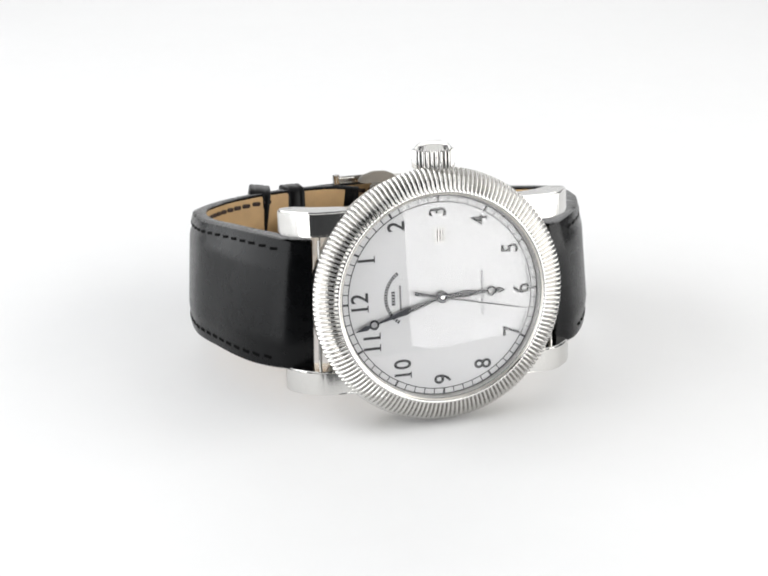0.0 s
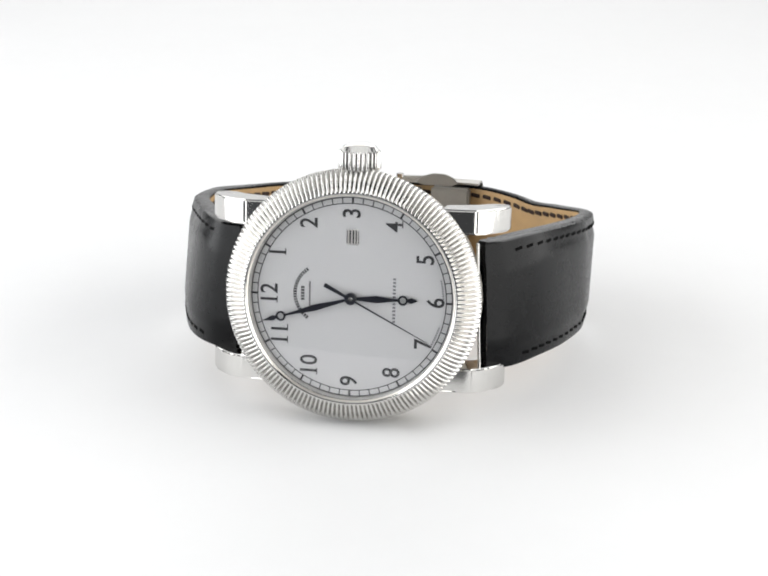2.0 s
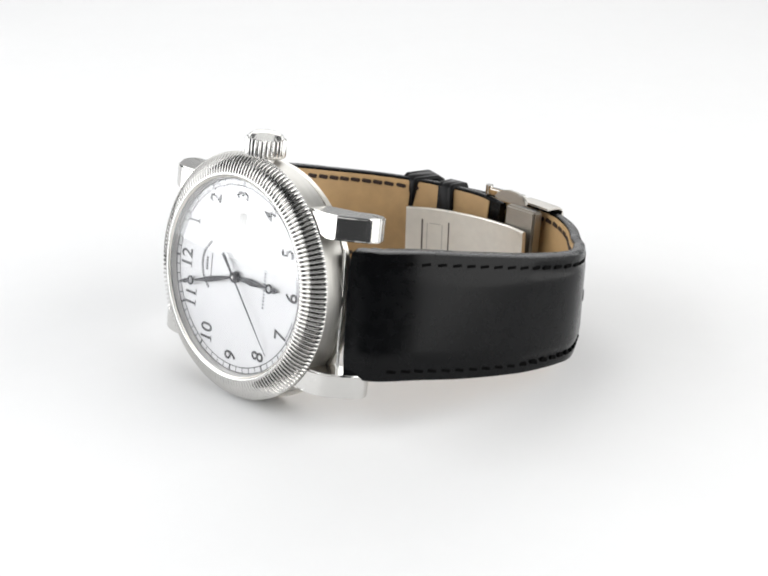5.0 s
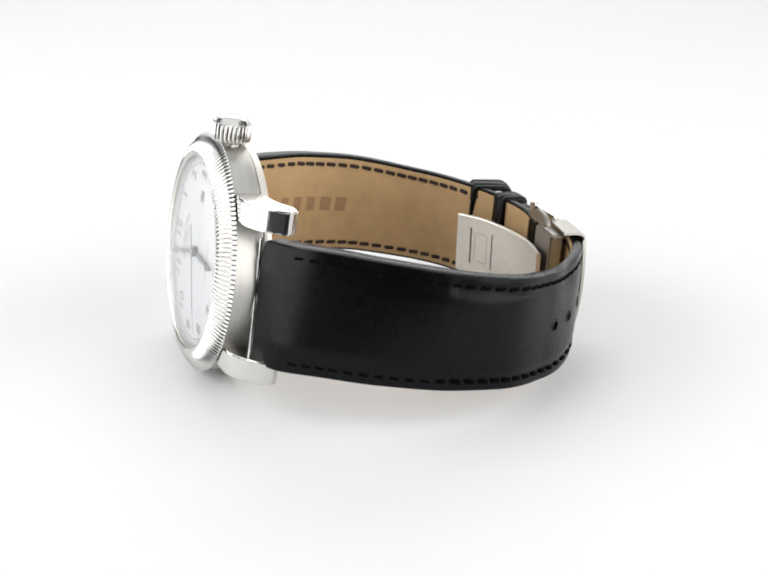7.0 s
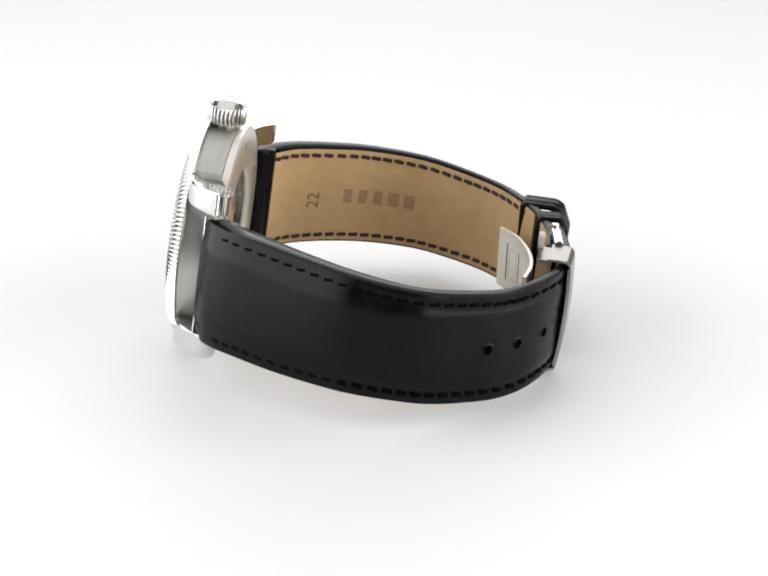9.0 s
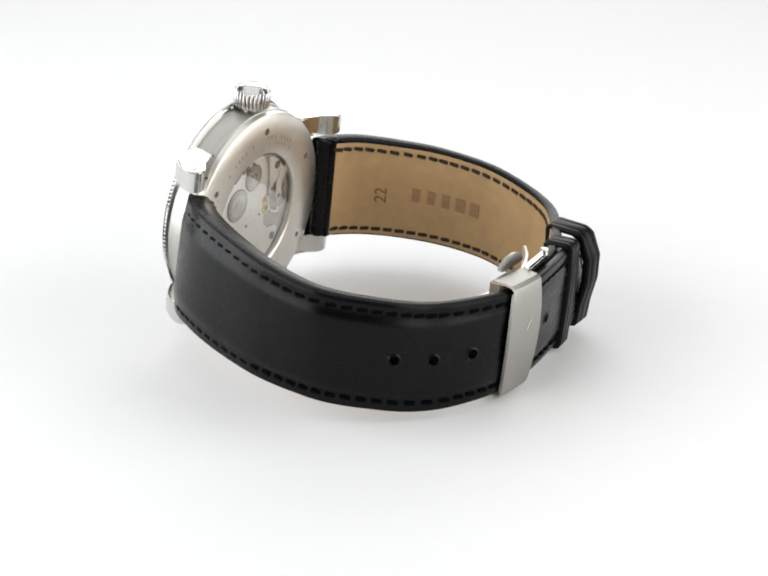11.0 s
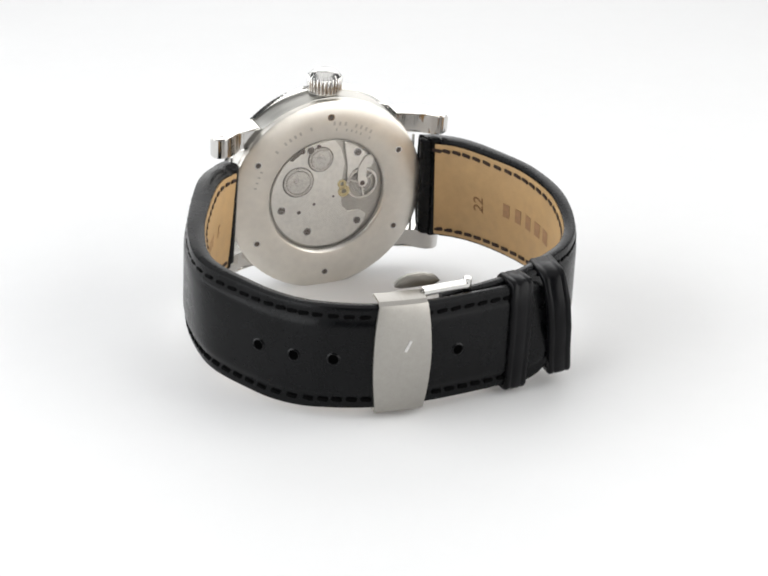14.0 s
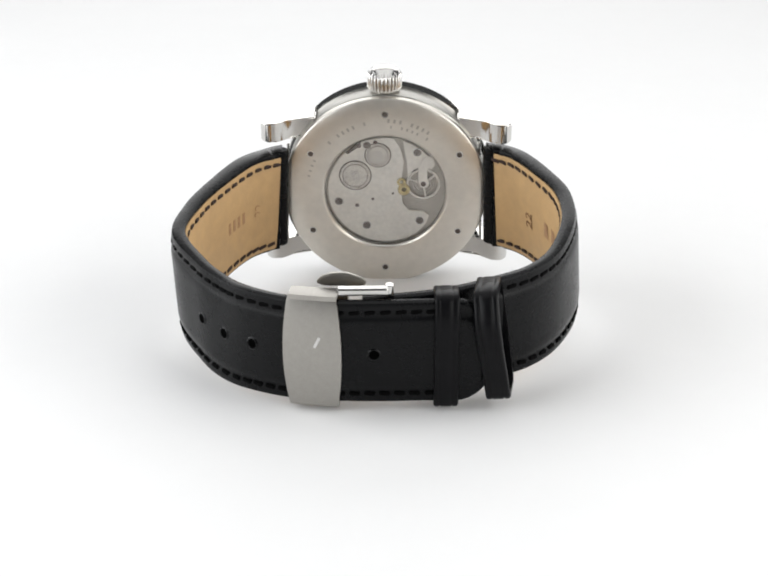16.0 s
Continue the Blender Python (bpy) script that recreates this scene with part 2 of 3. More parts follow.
    def knurl(k, i):
        return -0.42 * wave[i % 6] if 3 <= k <= 4 else (-0.2 * wave[i % 6] if k in (2, 5) else 0.0)

    prof = [(0, -1.0), (3.1, -1.0), (3.4, -0.8), (3.55, -0.55), (3.55, 2.0), (3.4, 2.3), (3.1, 2.4), (2.7, 3.0), (1.7, 3.5), (0, 3.65)]
    crown = part("crown", lathe(prof, flutes, False, knurl), CROWN_STEEL, watch, "fluted polished steel winding crown", sharp=70)
    on_case(crown, Matrix.Translation((0.4, 21.9, -3.1)) @ pose(0, 0, 0, -90, 0, 0))
    stem = part("stem", disc(2.0, -2.0, -0.8), POLISHED, crown)


def dial_spot(hour, r, z=0.0):
    a = 2 * math.pi * hour / 12
    return Matrix.Translation((-math.cos(a) * r, math.sin(a) * r, z))


def radial(minute, r, z=0.0):
    """A pose at r mm from the centre on the ray to a minute, x pointing outward."""
    a = 2 * math.pi * minute / 60
    return pose(0, 0, 0, 0, 0, math.degrees(math.pi - a)) @ Matrix.Translation((r, 0, z))


UPRIGHT = pose(0, 0, 0, 0, 0, 90)


def numeral(body):
    """A figure with a slight thick and thin, and a foot under each one and four."""
    bm = writing(body, 4.15, 0.02, 0.01 if body == "4" else 0.05)
    bmesh.ops.scale(bm, vec=(0.88, 1.0, 1.0), verts=bm.verts)
    xs = [v.co.x for v in bm.verts]
    low, x0, x1 = min(v.co.y for v in bm.verts), min(xs), max(xs)
    for k, c in enumerate(body):
        if c not in "14":
            continue
        x = {"1": 0.12, "4": 0.42}[c] if len(body) == 1 else {"10": -1.02, "11": -0.83 if k == 0 else 1.2, "12": -0.95}[body]
        bmesh.ops.create_cube(bm, size=1, matrix=Matrix.Translation((x, low + 0.09, 0)) @ Matrix.Diagonal((1.15, 0.18, 0.04, 1)))
    return bm


def build_dial():
    dial = part("dial", disc(17.1, -0.4, 0.0, 128), DIAL, watch, "silvered white dial")
    on_case(dial)
    for h in range(1, 13):
        ob = part("numeral", numeral(str(h)), INK, dial, "black arabic numeral", smooth=False)
        child(ob, dial_spot(h, 14.25 if h < 10 else 13.75, 0.03) @ UPRIGHT)
    for r in (15.85, 16.85):
        ob = part("track_line", lathe([(r - 0.08, 0.01), (r + 0.08, 0.01), (r + 0.08, 0.03), (r - 0.08, 0.03)], 120), INK, dial)
    tick, long_tick = block(1.0, 0.17, 0.02, 0), block(1.2, 0.36, 0.02, 0)
    first = {}
    for k in range(60):
        big = k % 5 == 0
        if big not in first:
            ob = part("hour_mark" if big else "minute_mark", long_tick if big else tick, INK, dial, smooth=False)
            first[big] = ob
        else:
            ob = new("hour_mark" if big else "minute_mark", first[big].data)
            ob.parent = dial
        child(ob, radial(k, 16.4 if big else 16.35, 0.03))
    # date window below the three
    child(part("date_window", prism([(-1.0, -1.3), (1.0, -1.3), (1.0, 1.3), (-1.0, 1.3)], -0.01, 0.015), FLANGE, dial, "date window"), Matrix.Translation((0.1, 10.3, 0.01)))
    for dx, w in ((-0.95, 0.10), (-0.45, 0.24), (0.08, 0.24), (0.55, 0.20), (0.95, 0.10)):
        child(part("date_print", block(w, 2.2, 0.02, 0), INK, dial, smooth=False), Matrix.Translation((0.1 + dx, 10.3, 0.05)))
    # printing that cannot be read: an arc and short lines
    bm = bmesh.new()
    for k in range(22):
        a = radians(-54 + 108 * k / 21)
        b = bmesh.ops.create_cube(bm, size=1, matrix=Matrix.Translation((-4.5 - 5.0 * math.cos(a), 0.4 + 5.0 * math.sin(a), 0.03)) @ pose(0, 0, 0, 0, 0, -math.degrees(a)) @ Matrix.Diagonal((0.60, 0.31, 0.02, 1)))
    part("print_arc", bm, INK, dial, smooth=False)
    for x, w, h, n in ((-8.2, 2.5, 0.60, 5), (-7.0, 4.2, 0.30, 12)):
        bm = bmesh.new()
        for k in range(n):
            bmesh.ops.create_cube(bm, size=1, matrix=Matrix.Translation((x, 0.4 + w * ((k + 0.5) / n - 0.5), 0.03)) @ Matrix.Diagonal((h, w / n * 0.68, 0.02, 1)))
        part("print_line", bm, INK, dial, smooth=False)
    bm = bmesh.new()
    for k in range(13):
        bmesh.ops.create_cube(bm, size=1, matrix=Matrix.Translation((7.2, -3.6 + 0.6 * k, 0.03)) @ Matrix.Diagonal((0.5, 0.34, 0.02, 1)))
    part("print_line", bm, GREY_INK, dial, smooth=False)
    for c in (166, 196):
        bm = bmesh.new()
        for k in range(9):
            bmesh.ops.create_cube(bm, size=1, matrix=radial((c + k * 1.6) / 6, 15.35, 0.03) @ Matrix.Diagonal((0.3, 0.26, 0.02, 1)))
        part("print_rim", bm, GREY_INK, dial, smooth=False)


def hand_shape(length, ring_r, ring_at, wide, neck):
    """A slender leaf with a ring near its tip and an arrow end."""
    bm = bmesh.new()

    def slab(outline, z0=0.0, z1=0.14):
        lo, hi = [bm.verts.new((x, y, z0)) for x, y in outline], [bm.verts.new((x, y, z1)) for x, y in outline]
        bm.faces.new(lo[::-1]), bm.faces.new(hi)
        for i in range(len(lo)):
            j = (i + 1) % len(lo)
            bm.faces.new((lo[i], lo[j], hi[j], hi[i]))

    a, e = ring_at - ring_r, ring_at + ring_r
    mid = a * 0.55
    half = [(0.6, neck), (mid * 0.6, wide * 0.7), (mid, wide), (mid + (a - mid) * 0.6, wide * 0.5), (a + 0.08, neck * 0.8)]
    slab(half + [(x, -y) for x, y in half[::-1]])
    slab([(e - 0.08, neck * 1.1), (e + 0.55, wide * 0.8), (length, 0.02), (length, -0.02), (e + 0.55, -wide * 0.8), (e - 0.08, -neck * 1.1)])
    n = 20
    for i in range(n):
        p, q = 2 * math.pi * i / n, 2 * math.pi * (i + 1) / n
        w = 0.17
        slab([(ring_at + ring_r * math.cos(p), ring_r * math.sin(p)), (ring_at + ring_r * math.cos(q), ring_r * math.sin(q)), (ring_at + (ring_r - 2 * w) * math.cos(q), (ring_r - 2 * w) * math.sin(q)), (ring_at + (ring_r - 2 * w) * math.cos(p), (ring_r - 2 * w) * math.sin(p))])
    return bm


def hand_pose(degrees, z):
    return CASE @ pose(0, 0, 0, 0, 0, 180 - degrees) @ Matrix.Translation((0, 0, z))


def build_pointers():
    hour = part("hour_hand", hand_shape(11.2, 0.85, 8.7, 0.62, 0.22), BLUED, watch, "blued steel hour hand with a ring", smooth=False)
    place(hour, hand_pose(178.8, 0.35))
    minute = part("minute_hand", hand_shape(15.6, 0.85, 12.3, 0.55, 0.20), BLUED, watch, "blued steel minute hand with a ring", smooth=False)
    place(minute, hand_pose(343.0, 0.6))
    pin = part("hub_pin", disc(0.32, 1.0, 1.12, 20, 0.05), POLISHED, watch, "bright steel hub pin")
    on_case(pin)
    hub = part("hub", disc(1.0, 0.0, 1.05, 32, 0.15), BLUED, watch, "blued centre hub")
    on_case(hub)
    bm = prism([(-4.9, -0.36), (-1.0, -0.24), (0.8, -0.16), (14.9, -0.05), (14.9, 0.05), (0.8, 0.16), (-1.0, 0.24), (-4.9, 0.36)], 0, 0.1)
    sec = part("second_hand", bm, BLUED, watch, "thin seconds hand with a counterweight", smooth=False)
    place(sec, hand_pose(192.5, 0.9))
    return sec


def build_back():
    back = part("case_back", lathe([(12.5, -6.2), (12.8, -6.75), (13.2, -6.98), (20.5, -6.98), (20.95, -6.75), (21.05, -6.2), (21.05, -5.5), (12.5, -5.6)], 128), SATIN, watch, "satin steel case back with six key notches and a window")
    place(back, REAR)
    for k in range(6):
        a = radians(90 + 60 * k)
        ob = part("key_notch", disc(0.62, -0.02, 0.02, 20), DARK, back)
        child(ob, Matrix.Translation((17.6 * math.cos(a), 17.6 * math.sin(a), -7.0)))
        ob = part("notch_rim", lathe([(0.55, -0.06), (0.75, -0.06), (0.75, 0.04), (0.55, 0.04)], 20), POLISHED, back)
        child(ob, Matrix.Translation((17.6 * math.cos(a), 17.6 * math.sin(a), -7.0)))
    # engraving that cannot be read
    for a0, n, r, size in ((112, 9, 16.2, 0.8), (112, 8, 14.9, 0.6), (62, 8, 16.0, 0.8), (20, 5, 16.2, 0.6)):
        bm = bmesh.new()
        for k in range(n):
            a = radians(a0 - 0 + (k - n / 2) * 4.3)
            if (k * 7 + n) % 5 == 0:
                continue
            bmesh.ops.create_cube(bm, size=1, matrix=Matrix.Translation((r * math.cos(a), r * math.sin(a), -6.99)) @ pose(0, 0, 0, 0, 0, math.degrees(a)) @ Matrix.Diagonal((size, size * 0.55, 0.03, 1)))
        part("engraving", bm, ENGRAVED, back, smooth=False)
    window = part("back_window", disc(12.58, -6.45, -6.15, 96), GLASS, watch, "clear case back window")
    place(window, REAR)
    window.visible_shadow = False
    mv = part("movement", disc(12.7, -5.2, -4.6, 96), SHADED, watch, "nickel-plated hand-wound movement")
    place(mv, REAR)
    # main plate: a disc with the balance cut out of it
    outline = [(11.9 * math.cos(radians(a)), 11.9 * math.sin(radians(a))) for a in range(98, -128, -6)]
    outline += [(-8.6, -7.6), (-9.2, -5.8), (-7.8, -4.6), (-5.0, -4.7), (-3.6, -3.2), (-3.3, -0.5), (-3.4, 3.0), (-3.9, 6.6), (-3.0, 10.0)]
    plate = part("main_plate", prism(outline, -5.75, -5.25, 0.08), MOVEMENT, mv, "nickel plate with curved edge")
    bridge = [(11.9 * math.cos(radians(a)), 11.9 * math.sin(radians(a))) for a in range(108, 156, 6)]
    bridge += [(-9.6, 4.8), (-7.7, 5.7), (-5.8, 4.9), (-4.7, 3.0), (-4.5, 6.5), (-3.9, 9.6)]
    part("balance_bridge", prism(bridge, -5.75, -5.25, 0.08), MOVEMENT, mv)

    def ring(name, x, y, r0, r1, z0, z1, mat, teeth=0):
        f = (lambda k, i: (-0.12 if i % 4 in (1, 2) else 0) if k in (1, 2) else 0) if teeth else None
        ob = part(name, lathe([(r0, z0), (r1, z0), (r1, z1), (r0, z1)], max(48, teeth * 4), True, f), mat, mv)
        return child(ob, Matrix.Translation((x, y, 0)))

    def dot(name, x, y, r, mat, z=-5.8, h=0.12):
        return child(part(name, disc(r, z - h, z, 24, 0.03), mat, mv), Matrix.Translation((x, y, 0)))

    for x, y, r in ((1.5, 8.1, 2.55), (6.2, 3.5, 3.15)):
        ring("winding_wheel", x, y, 0.3, r, -5.98, -5.76, WHEEL, 40)
        ring("wheel_rim", x, y, r * 0.80, r * 0.84, -6.02, -5.97, DARK)
        ring("wheel_sink", x, y, r, r + 0.22, -5.80, -5.74, DARK)
        ring("wheel_hub", x, y, 0.25, 0.95, -6.06, -5.95, POLISHED)
        dot("wheel_screw", x, y, 0.6, WHEEL, -6.0, 0.1)
    ring("balance_wheel", -7.9, 1.6, 3.0, 3.5, -5.8, -5.5, WHEEL)
    ring("hairspring", -7.9, 1.6, 1.5, 1.62, -5.7, -5.5, POLISHED)
    ring("hairspring", -7.9, 1.6, 2.1, 2.2, -5.7, -5.5, POLISHED)
    for a in (20, 140, 260):
        ob = part("balance_spoke", block(3.0, 0.4, 0.2, 0.04), WHEEL, mv)
        child(ob, Matrix.Translation((-7.9, 1.6, -5.65)) @ pose(0, 0, 0, 0, 0, a) @ Matrix.Translation((1.6, 0, 0)))
    cock = [(-9.8, 8.2), (-8.0, 7.6), (-6.8, 5.0), (-6.9, 2.2), (-7.4, 0.9), (-8.6, 0.8), (-9.2, 1.8), (-8.6, 3.4), (-8.8, 5.4), (-10.2, 6.6)]
    part("balance_cock", prism(cock, -6.0, -5.8, 0.06), MOVEMENT, mv)
    dot("jewel", -7.9, 1.7, 0.55, RUBY, -5.98, 0.1)
    ring("escape_wheel", -3.9, 0.3, 0.5, 1.35, -5.9, -5.76, BRASS, 15)
    ring("escape_wheel", -3.4, 2.0, 0.4, 1.0, -5.9, -5.76, BRASS, 12)
    for x, y, r in ((3.9, -8.1, 0.75), (9.7, -2.5, 0.75), (-7.2, -6.9, 0.72), (-6.6, 8.8, 0.72), (5.9, -3.4, 0.42), (2.6, -1.9, 0.30), (3.7, 10.3, 0.7), (5.4, 10.2, 0.5), (2.0, 11.0, 0.45), (-1.6, -0.6, 0.25)):
        dot("plate_screw" if r > 0.5 else "jewel", x, y, r, DARK if r > 0.5 else RUBY)
        if r > 0.5:
            ring("screw_sink", x, y, r, r + 0.18, -5.86, -5.76, POLISHED)
    part("click_spring", prism([(5.0, 11.0), (6.2, 10.4), (7.4, 9.3), (8.2, 8.6), (7.6, 8.3), (6.2, 9.4), (5.0, 10.3)], -5.9, -5.76, 0.04), DARK, mv)


# ---- strap: points (x, y, z, half width, thickness, lean) on the outer face ----
LONG = Band([(19.8, -32.4, 19.5, 10.9, 5.4, -8.7), (24, -30, 19.3, 10.95, 5.2, -9.8), (29.2, -24.1, 18.9, 10.9, 4.6, -7.46), (34, -15.2, 17.4, 10.75, 4, -5.48), (37.9, -4.7, 15.6, 10.48, 3.5, -1.63), (38.81, 5.99, 13.89, 10.24, 2.8, 3.22), (34.31, 15.67, 11.96, 10.05, 2.4, 2.24), (29.72, 22.09, 10.97, 9.86, 2.2, 0.61), (24.6, 27.4, 11.03, 9.73, 2.1, 2.64), (17.9, 31.4, 11.06, 9.73, 2, 5.19), (10.1, 33.2, 10.98, 9.71, 1.9, 6.36), (2.3, 33.6, 10.96, 9.76, 1.8, 5.99), (-6, 33.5, 10.92, 9.73, 1.8, 5.15), (-13.26, 33.6, 10.96, 9.74, 1.8, 3.46), (-17.3, 33.65, 11.03, 9.65, 1.7, 2.2)], 1)
SHORT = Band([(-22.69, -28.9, 20.17, 11, 4.8, -8.31), (-27.2, -27, 20.12, 11.05, 4.7, -9.68), (-31.32, -21.22, 19.81, 11.22, 4, -10.12), (-34.47, -12.64, 18.94, 10.96, 3.6, -8.6), (-36.57, -2.88, 17.55, 10.68, 3.2, -5.39), (-35.45, 7.96, 15.96, 10.4, 2.8, -2.75), (-31.04, 17.76, 14, 9.98, 2.5, 1.06), (-25.17, 24.25, 12.95, 9.78, 2.3, 3.28), (-17.62, 28.32, 12.4, 9.7, 2.2, 3.93), (-9.8, 31.1, 11.8, 9.66, 2.1, 3.56), (-1.8, 32.25, 11.29, 9.75, 2, 2.52), (4.25, 31.69, 10.67, 9.76, 2, 1.37)], -1)


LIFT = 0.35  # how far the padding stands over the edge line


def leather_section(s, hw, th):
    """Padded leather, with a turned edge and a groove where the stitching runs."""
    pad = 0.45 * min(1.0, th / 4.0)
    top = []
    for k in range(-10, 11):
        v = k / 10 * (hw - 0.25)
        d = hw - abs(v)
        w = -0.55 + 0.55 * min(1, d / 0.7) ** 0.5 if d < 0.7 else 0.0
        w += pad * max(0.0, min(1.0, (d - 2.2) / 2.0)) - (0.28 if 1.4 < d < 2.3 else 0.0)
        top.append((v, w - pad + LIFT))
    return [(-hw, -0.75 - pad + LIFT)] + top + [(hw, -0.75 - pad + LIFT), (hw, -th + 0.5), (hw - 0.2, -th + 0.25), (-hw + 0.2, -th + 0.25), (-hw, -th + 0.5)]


def lining_section(s, hw, th):
    a = hw - 0.55
    return [(-a, -th + 0.32), (a, -th + 0.32), (a, -th + 0.1), (a - 0.3, -th), (-a + 0.3, -th), (-a, -th + 0.1)]


STITCH = {}


def stitches(band, strap, s0, s1, pitch, inner):
    mat = BROWN if inner else THREAD
    s = s0
    while s < s1:
        for side in (-1, 1):
            p, tan, wide, out, hw, th = band.at(s)
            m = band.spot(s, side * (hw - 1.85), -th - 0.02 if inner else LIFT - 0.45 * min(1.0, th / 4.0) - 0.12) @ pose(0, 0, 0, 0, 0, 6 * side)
            key = "inner" if inner else "outer"
            if key not in STITCH:
                bm = block(2.05 if inner else 1.85, 0.84 if inner else 0.80, 0.42, 0.16)
                ob = part("stitch", bm, mat, strap)
                STITCH[key] = ob.data
            else:
                ob = new("stitch", STITCH[key])
                ob.parent = strap
            place(ob, m)
        s += pitch


def taper(length, reach):
    """Narrows a band's end to a blunt point."""
    def f(s, hw):
        u = max(0.0, (s - (length - reach)) / reach)
        return hw * math.sqrt(max(0.04, 1 - 0.9 * u * u))
    return f


def build_strap():
    L, K = LONG.length[-1], SHORT.length[-1]
    long = part("long_strap", LONG.sweep(0, L, leather_section, 0.8, taper(L, 7.0), 0.6), LEATHER, watch, "smooth black leather strap with punched holes", sharp=50)
    short = part("short_strap", SHORT.sweep(0, K, leather_section, 0.8, None, 0.6), LEATHER, watch, "smooth black leather strap half with keepers", sharp=50)
    part("lining", LONG.sweep(4.2, L - 8, lining_section, 1.0), LINING, long, "tan leather lining")
    part("lining", SHORT.sweep(4.4, K - 3, lining_section, 1.0), LINING, short, "tan leather lining")
    for band, strap, end in ((LONG, long, L - 8), (SHORT, short, K - 20)):
        p, tan, wide, out, hw, th = band.at(0)
        fold = part("strap_fold", lathe([(0, -10.85), (1.3, -10.85), (1.65, -10.5), (1.65, 10.5), (1.3, 10.85), (0, 10.85)], 32, False), LEATHER, strap)
        m = band.spot(0.0, 0, -th / 2) @ Matrix.Translation((1.75 * band.outward, 0, 0)) @ pose(0, 0, 0, -90, 0, 0)
        place(fold, m)
        # added rod: stands in for the highlight along the strap's end
        bar = part("highlight_rod", lathe([(0, -10.9), (0.28, -10.9), (0.28, 10.9), (0, 10.9)], 16, False), POLISHED, strap, "thin polished rod standing in for the highlight at the strap end")
        place(bar, band.spot(0.0, 0, -0.5) @ Matrix.Translation((-1.1 * band.outward, 0, 0)) @ pose(0, 0, 0, -90, 0, 0))
        stitches(band, strap, 7.6, end, 2.6, False)
        stitches(band, strap, 6.0, min(end, band.length[-1] - 12), 2.75, True)
    # holes in the long half
    for x, y in ((32.5, 17.3), (28.8, 23.0), (24.0, 28.0), (3.4, 33.9)):
        s = min(np.linspace(0, L, 800), key=lambda u: (LONG.at(u)[0] - Vector((x, y, LONG.at(u)[0].z))).length)
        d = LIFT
        # leather isn't cut: a black disc paints the shade inside the hole
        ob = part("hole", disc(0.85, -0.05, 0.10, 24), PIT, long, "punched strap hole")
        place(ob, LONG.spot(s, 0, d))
        ob = part("hole_rim", lathe([(0.82, -0.06), (0.88, 0.15), (1.0, 0.16), (1.3, -0.06)], 24), LEATHER, long)
        place(ob, LONG.spot(s, 0, d))
    # stamping on the tan lining: a maker's word as plain bars, and the width
    def along(x, y):
        return min(np.linspace(0, K, 600), key=lambda u: (SHORT.at(u)[0] + SHORT.at(u)[3] * -SHORT.at(u)[5] - Vector((x, y, SHORT.at(u)[0].z))).length)

    def inside(band, s, v, raise_by=0.03):
        th = band.at(s)[5]
        return band.spot(s, v, -th - raise_by) @ pose(0, 0, 0, 180, 0, 0)

    s = along(-28.4, -14.5)
    two = part("stamped_number", writing("22", 3.7, 0.02), STAMP, short, "stamped width number", smooth=False)
    place(two, inside(SHORT, s, -1.0, 0.12) @ pose(0, 0, 0, 0, 0, -90))
    e = along(-33.1, 6.2)
    for k in range(5):
        ob = part("stamped_bar", block(2.3 if k in (0, 1) else 1.8, 3.1, 0.04, 0.01), FAINT, short, smooth=False)
        place(ob, inside(SHORT, e - 1.3 - 3.65 * k, 0, 0.06))
    for k, u in enumerate((11.0, 16.5, 18.3, 20.1, 21.9)):
        ob = part("stamped_bar" if k else "stamped_number", writing("22", 3.0, 0.02) if not k else block(0.9, 2.6, 0.04, 0.01), FAINT, long, smooth=False)
        place(ob, inside(LONG, u, 0) @ pose(0, 0, 0, 0, 0, -90 if not k else 0))
    # keepers round both halves
    for x, y, w, deep, tilt, rise, swing, bulge in ((-8.9, 33.5, 4.2, 5.0, 0, 0.0, 0, 0.2), (-16.7, 33.4, 4.2, 7.0, 7, 0.9, -12, 2.1)):
        s = min(np.linspace(0, L, 800), key=lambda u: (LONG.at(u)[0] - Vector((x, y, LONG.at(u)[0].z))).length)
        hw = LONG.at(s)[4]
        bm = bmesh.new()
        rings = []
        o, i = hw + 0.95 - rise / 3, -deep
        loop = [(-o, i + 0.9), (-o, -0.4), (-o + 0.25, 0.35), (-o + 0.9, 0.8), (-o / 2, 0.95 + 0.25 * bulge), (0, 1.0 + 0.85 * bulge), (o / 2, 0.95 + bulge), (o - 0.9, 0.8 + 0.3 * bulge), (o - 0.25, 0.35), (o, -0.4), (o, i + 0.9), (o - 0.9, i), (-o + 0.9, i)]
        mid = (i + 0.85) / 2
        for a, shrink in ((-0.5, 0.22), (-0.44, 0.02), (-0.30, 0.02), (-0.25, 0.12), (-0.19, 0.0), (0.19, 0.0), (0.25, 0.12), (0.30, 0.02), (0.44, 0.02), (0.5, 0.22), (0.5, 0.95), (-0.5, 0.95)):
            rings.append([bm.verts.new((a * w, v * (1 - shrink / o), mid + (q - mid) * (1 - 2 * shrink / (0.85 - i)))) for v, q in loop])
        for a, b in zip(rings, rings[1:] + rings[:1]):
            for j in range(len(a)):
                jj = (j + 1) % len(a)
                bm.faces.new((a[j], a[jj], b[jj], b[j]))
        ob = part("keeper", bm, EDGE, watch, "black leather strap keeper", sharp=60)
        place(ob, LONG.spot(s, rise, 0) @ pose(0, 0, 0, 0, swing, tilt))


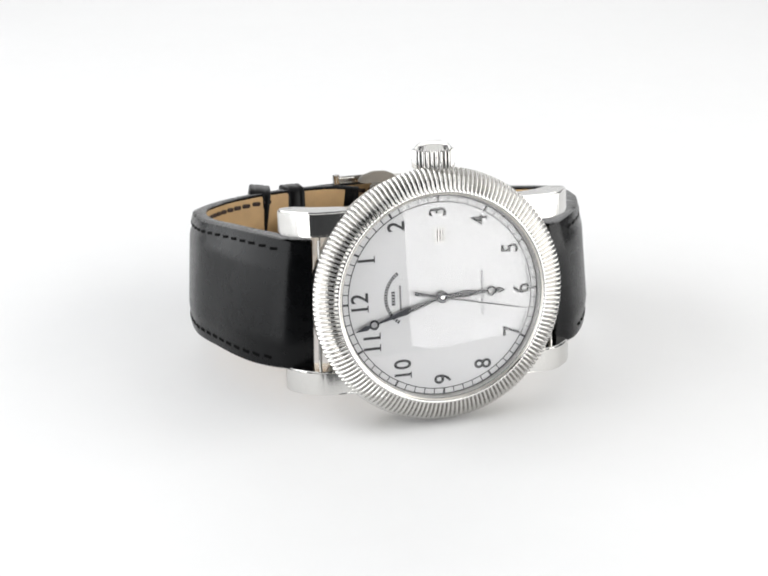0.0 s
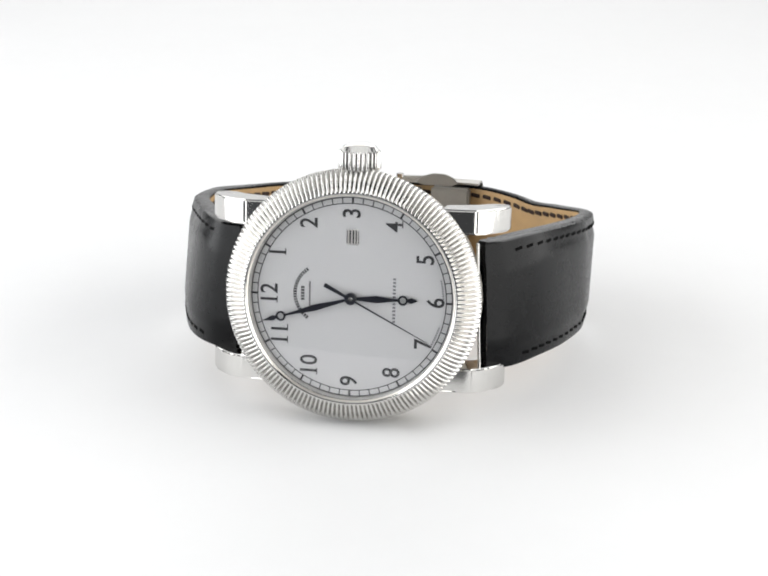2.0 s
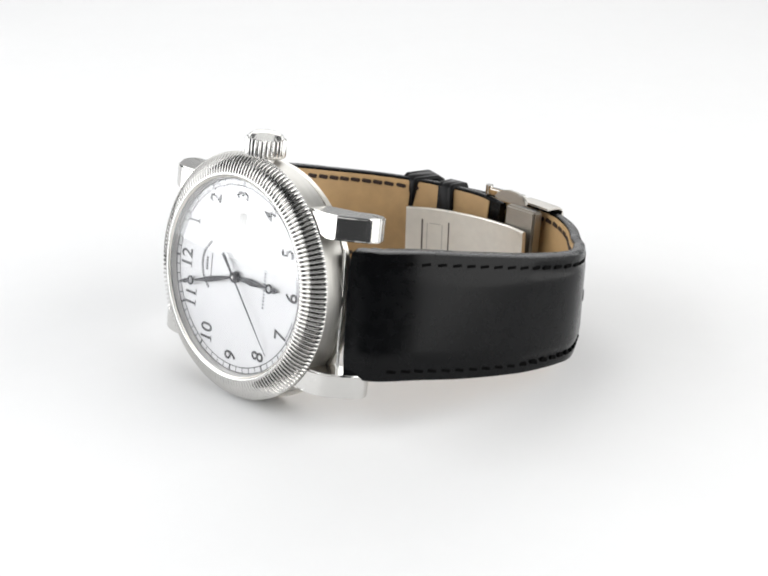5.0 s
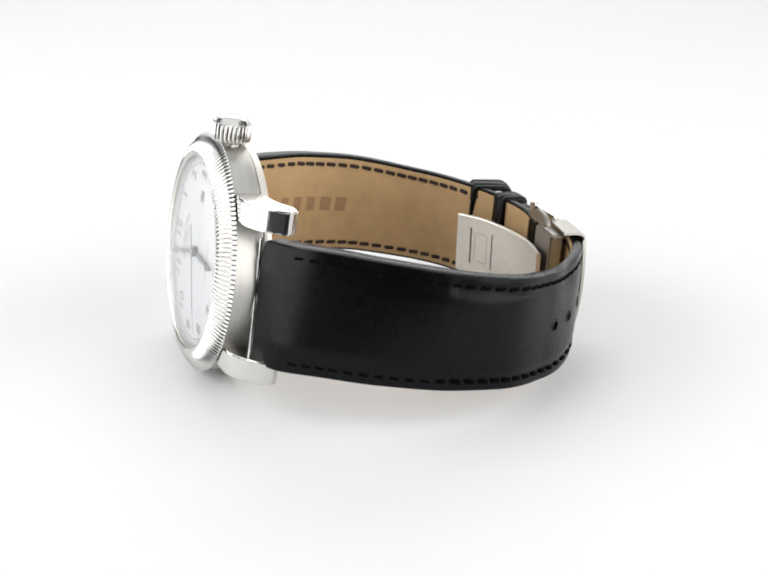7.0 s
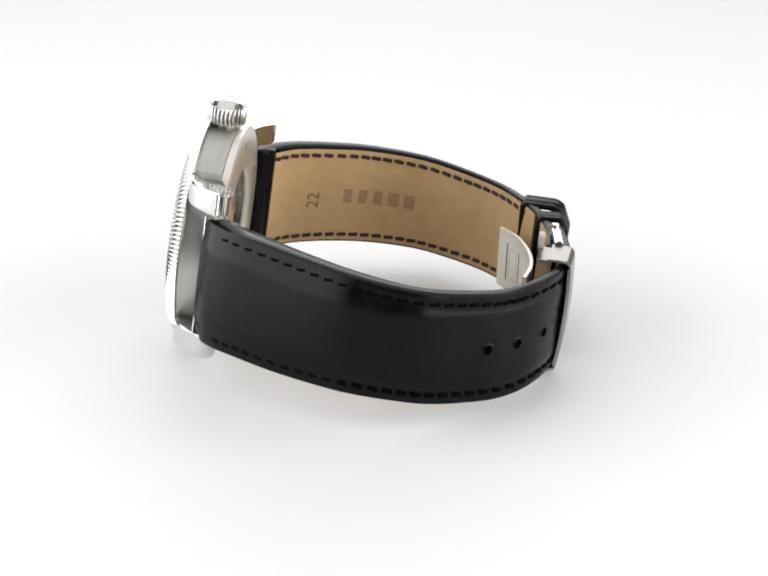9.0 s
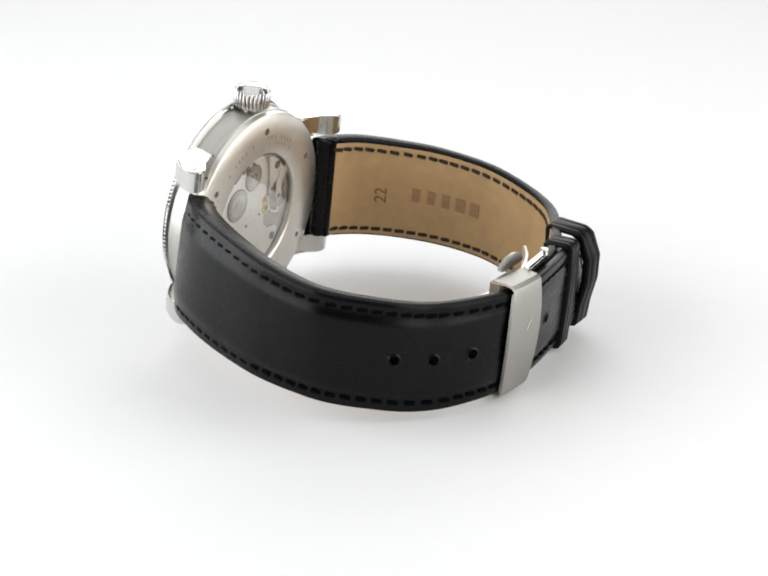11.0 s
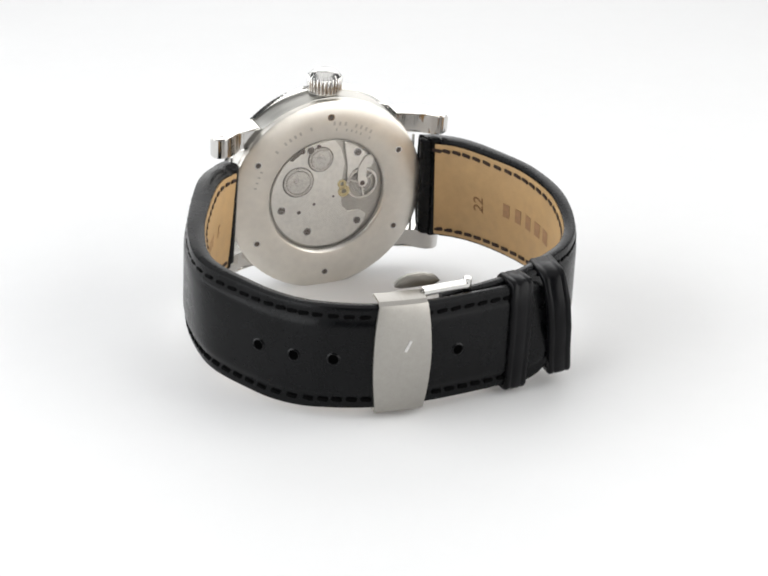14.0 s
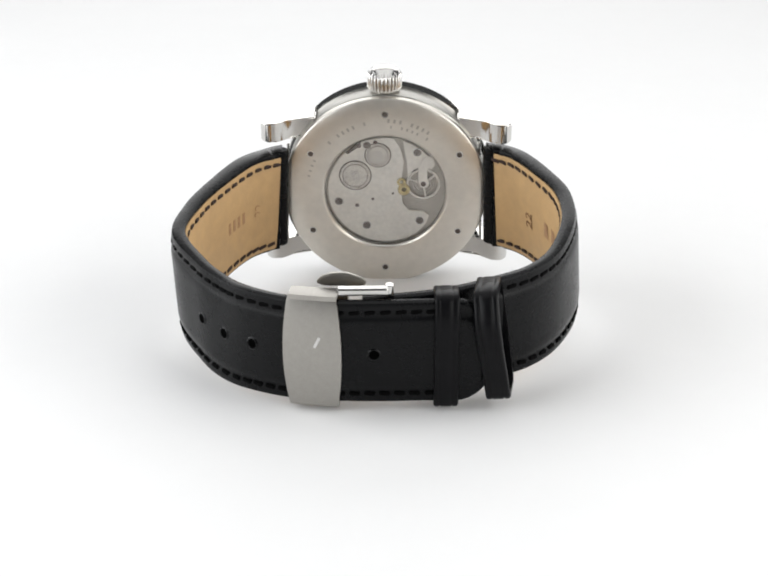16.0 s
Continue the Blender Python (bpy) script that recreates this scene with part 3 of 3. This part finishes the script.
def build_clasp():
    L = LONG.length[-1]
    s = min(np.linspace(0, L, 800), key=lambda u: (LONG.at(u)[0] - Vector((13.6, 32.2, LONG.at(u)[0].z))).length)
    m = LONG.spot(s, 0, 0)
    # cover: a plate, bowed along the strap's width and barrel-shaped, folded over both edges
    bm = bmesh.new()
    rows = []
    prof = [(-10.6, -3.4), (-10.75, -1.2), (-10.7, 0.0), (-10.2, 0.75)] + [(v, 0.95 + 0.55 * (1 - (v / 9.5) ** 2)) for v in (-9.5, -7, -4.5, -2, 0, 2, 4.5, 7, 9.5)] + [(10.2, 0.75), (10.7, 0.0), (10.75, -1.2), (10.6, -3.4)]
    inner = [(v * 0.96, w - 0.55 if abs(v) < 10 else w) for v, w in prof]
    for v, w in prof + inner[::-1]:
        half = 4.15 + 0.9 * (1 - min(1, abs(v) / 10.5) ** 2)
        rows.append([bm.verts.new((x * half, v, w - 0.25 - 0.14 * abs(x) ** 4)) for x in (-1, -0.93, -0.5, 0, 0.5, 0.93, 1)])
    for a, b in zip(rows, rows[1:] + rows[:1]):
        for j in range(6):
            bm.faces.new((a[j], a[j + 1], b[j + 1], b[j]))
    n = len(rows)
    for col in (0, 6):
        for k in range(n // 2 - 0):
            q = n - 1 - k
            if k + 1 <= q - 1:
                try:
                    bm.faces.new((rows[k][col], rows[k + 1][col], rows[q - 1][col], rows[q][col]))
                except ValueError:
                    pass
    clasp = part("clasp_cover", bm, CLASP_STEEL, watch, "satin steel folding clasp cover", sharp=30)
    place(clasp, m)
    mark = part("clasp_emblem", block(0.5, 2.2, 0.05, 0.01), POLISHED, clasp, "faint engraved emblem", smooth=False)
    child(mark, Matrix.Translation((0.9, 2.6, 1.21)) @ pose(0, 0, 0, 0, 0, -25))
    # top lever between the cover and its hinge
    bar = part("hinge_bar", block(9.0, 1.4, 1.5, 0.3), POLISHED, watch, "polished steel hinge bar")
    place(bar, LONG.spot(s + 8.6, 10.7, -2.6))
    pin = part("hinge_pin", lathe([(0, -1.0), (0.65, -1.0), (0.75, -0.9), (0.75, 0.9), (0.65, 1.0), (0, 1.0)], 20, False), POLISHED, watch)
    place(pin, LONG.spot(s + 13.0, 10.9, -2.6) @ pose(0, 0, 0, 90, 0, 0))
    wing = part("pusher", prism([(-4.2, 0), (-3.4, 1.1), (-1.6, 1.9), (1.0, 2.0), (3.4, 1.2), (4.4, 0), (3.0, -0.5), (-3.0, -0.5)], -0.5, 0.5, 0.2), CLASP_STEEL, watch, "curved satin clasp pusher")
    place(wing, LONG.spot(s + 4.4, 10.6, -5.8) @ pose(0, 0, 0, 0, 0, 0))
    box = part("clasp_housing", block(8.0, 12.5, 2.6, 0.4), CLASP_STEEL, watch, "steel clasp housing")
    place(box, LONG.spot(s + 1.5, 3.4, -4.6))
    # curved inner blade
    blade = Band([(14.5, 25.6, 11.4, 6.2, 0.8, 2), (8.0, 27.4, 11.3, 6.2, 0.8, 2), (0.0, 27.6, 11.3, 6.2, 0.8, 2), (-8.0, 26.0, 11.4, 6.2, 0.8, 2), (-14.0, 23.4, 11.5, 6.0, 0.8, 2)], 1)

    def flat(u, hw, th):
        return [(-hw, -0.15), (-hw + 0.2, 0), (hw - 0.2, 0), (hw, -0.15), (hw, -th + 0.15), (hw - 0.2, -th), (-hw + 0.2, -th), (-hw, -th + 0.15)]

    ob = part("clasp_blade", blade.sweep(0, blade.length[-1], flat, 1.0), SATIN, watch, "curved steel clasp blade inside the strap")
    K = blade.length[-1]
    for u, w, h in ((K - 3.5, 0.35, 7.5), (K - 9.5, 0.3, 7.5)):
        q = part("blade_slot", block(w, h, 0.06, 0.01), DARK, ob, smooth=False)
        place(q, blade.spot(u, 0, -0.82))
    for u, v, w, h in ((K - 6.3, 3.0, 3.6, 0.2), (K - 6.3, -3.0, 3.6, 0.2), (K - 4.6, 0, 0.2, 6.0), (K - 8.0, 0, 0.2, 6.0)):
        q = part("blade_line", block(w, h, 0.05, 0.01), ENGRAVED, ob, smooth=False)
        place(q, blade.spot(u, v, -0.81))


build_case()
build_dial()
second_hand = build_pointers()
build_back()
build_strap()
build_clasp()


def motions():
    walk(watch, [(0.5 * k, pose(0, 0, 0, 0, 0, turntable_angle(0.5 * k))) for k in range(33)])
    rows = []
    for k in range(9):
        m = hand_pose(192.5 + 7.3 * 2.0 * k, 0.9)
        m.translation = m.translation * MM
        rows.append((2.0 * k, m))
    walk(second_hand, rows)


motions()
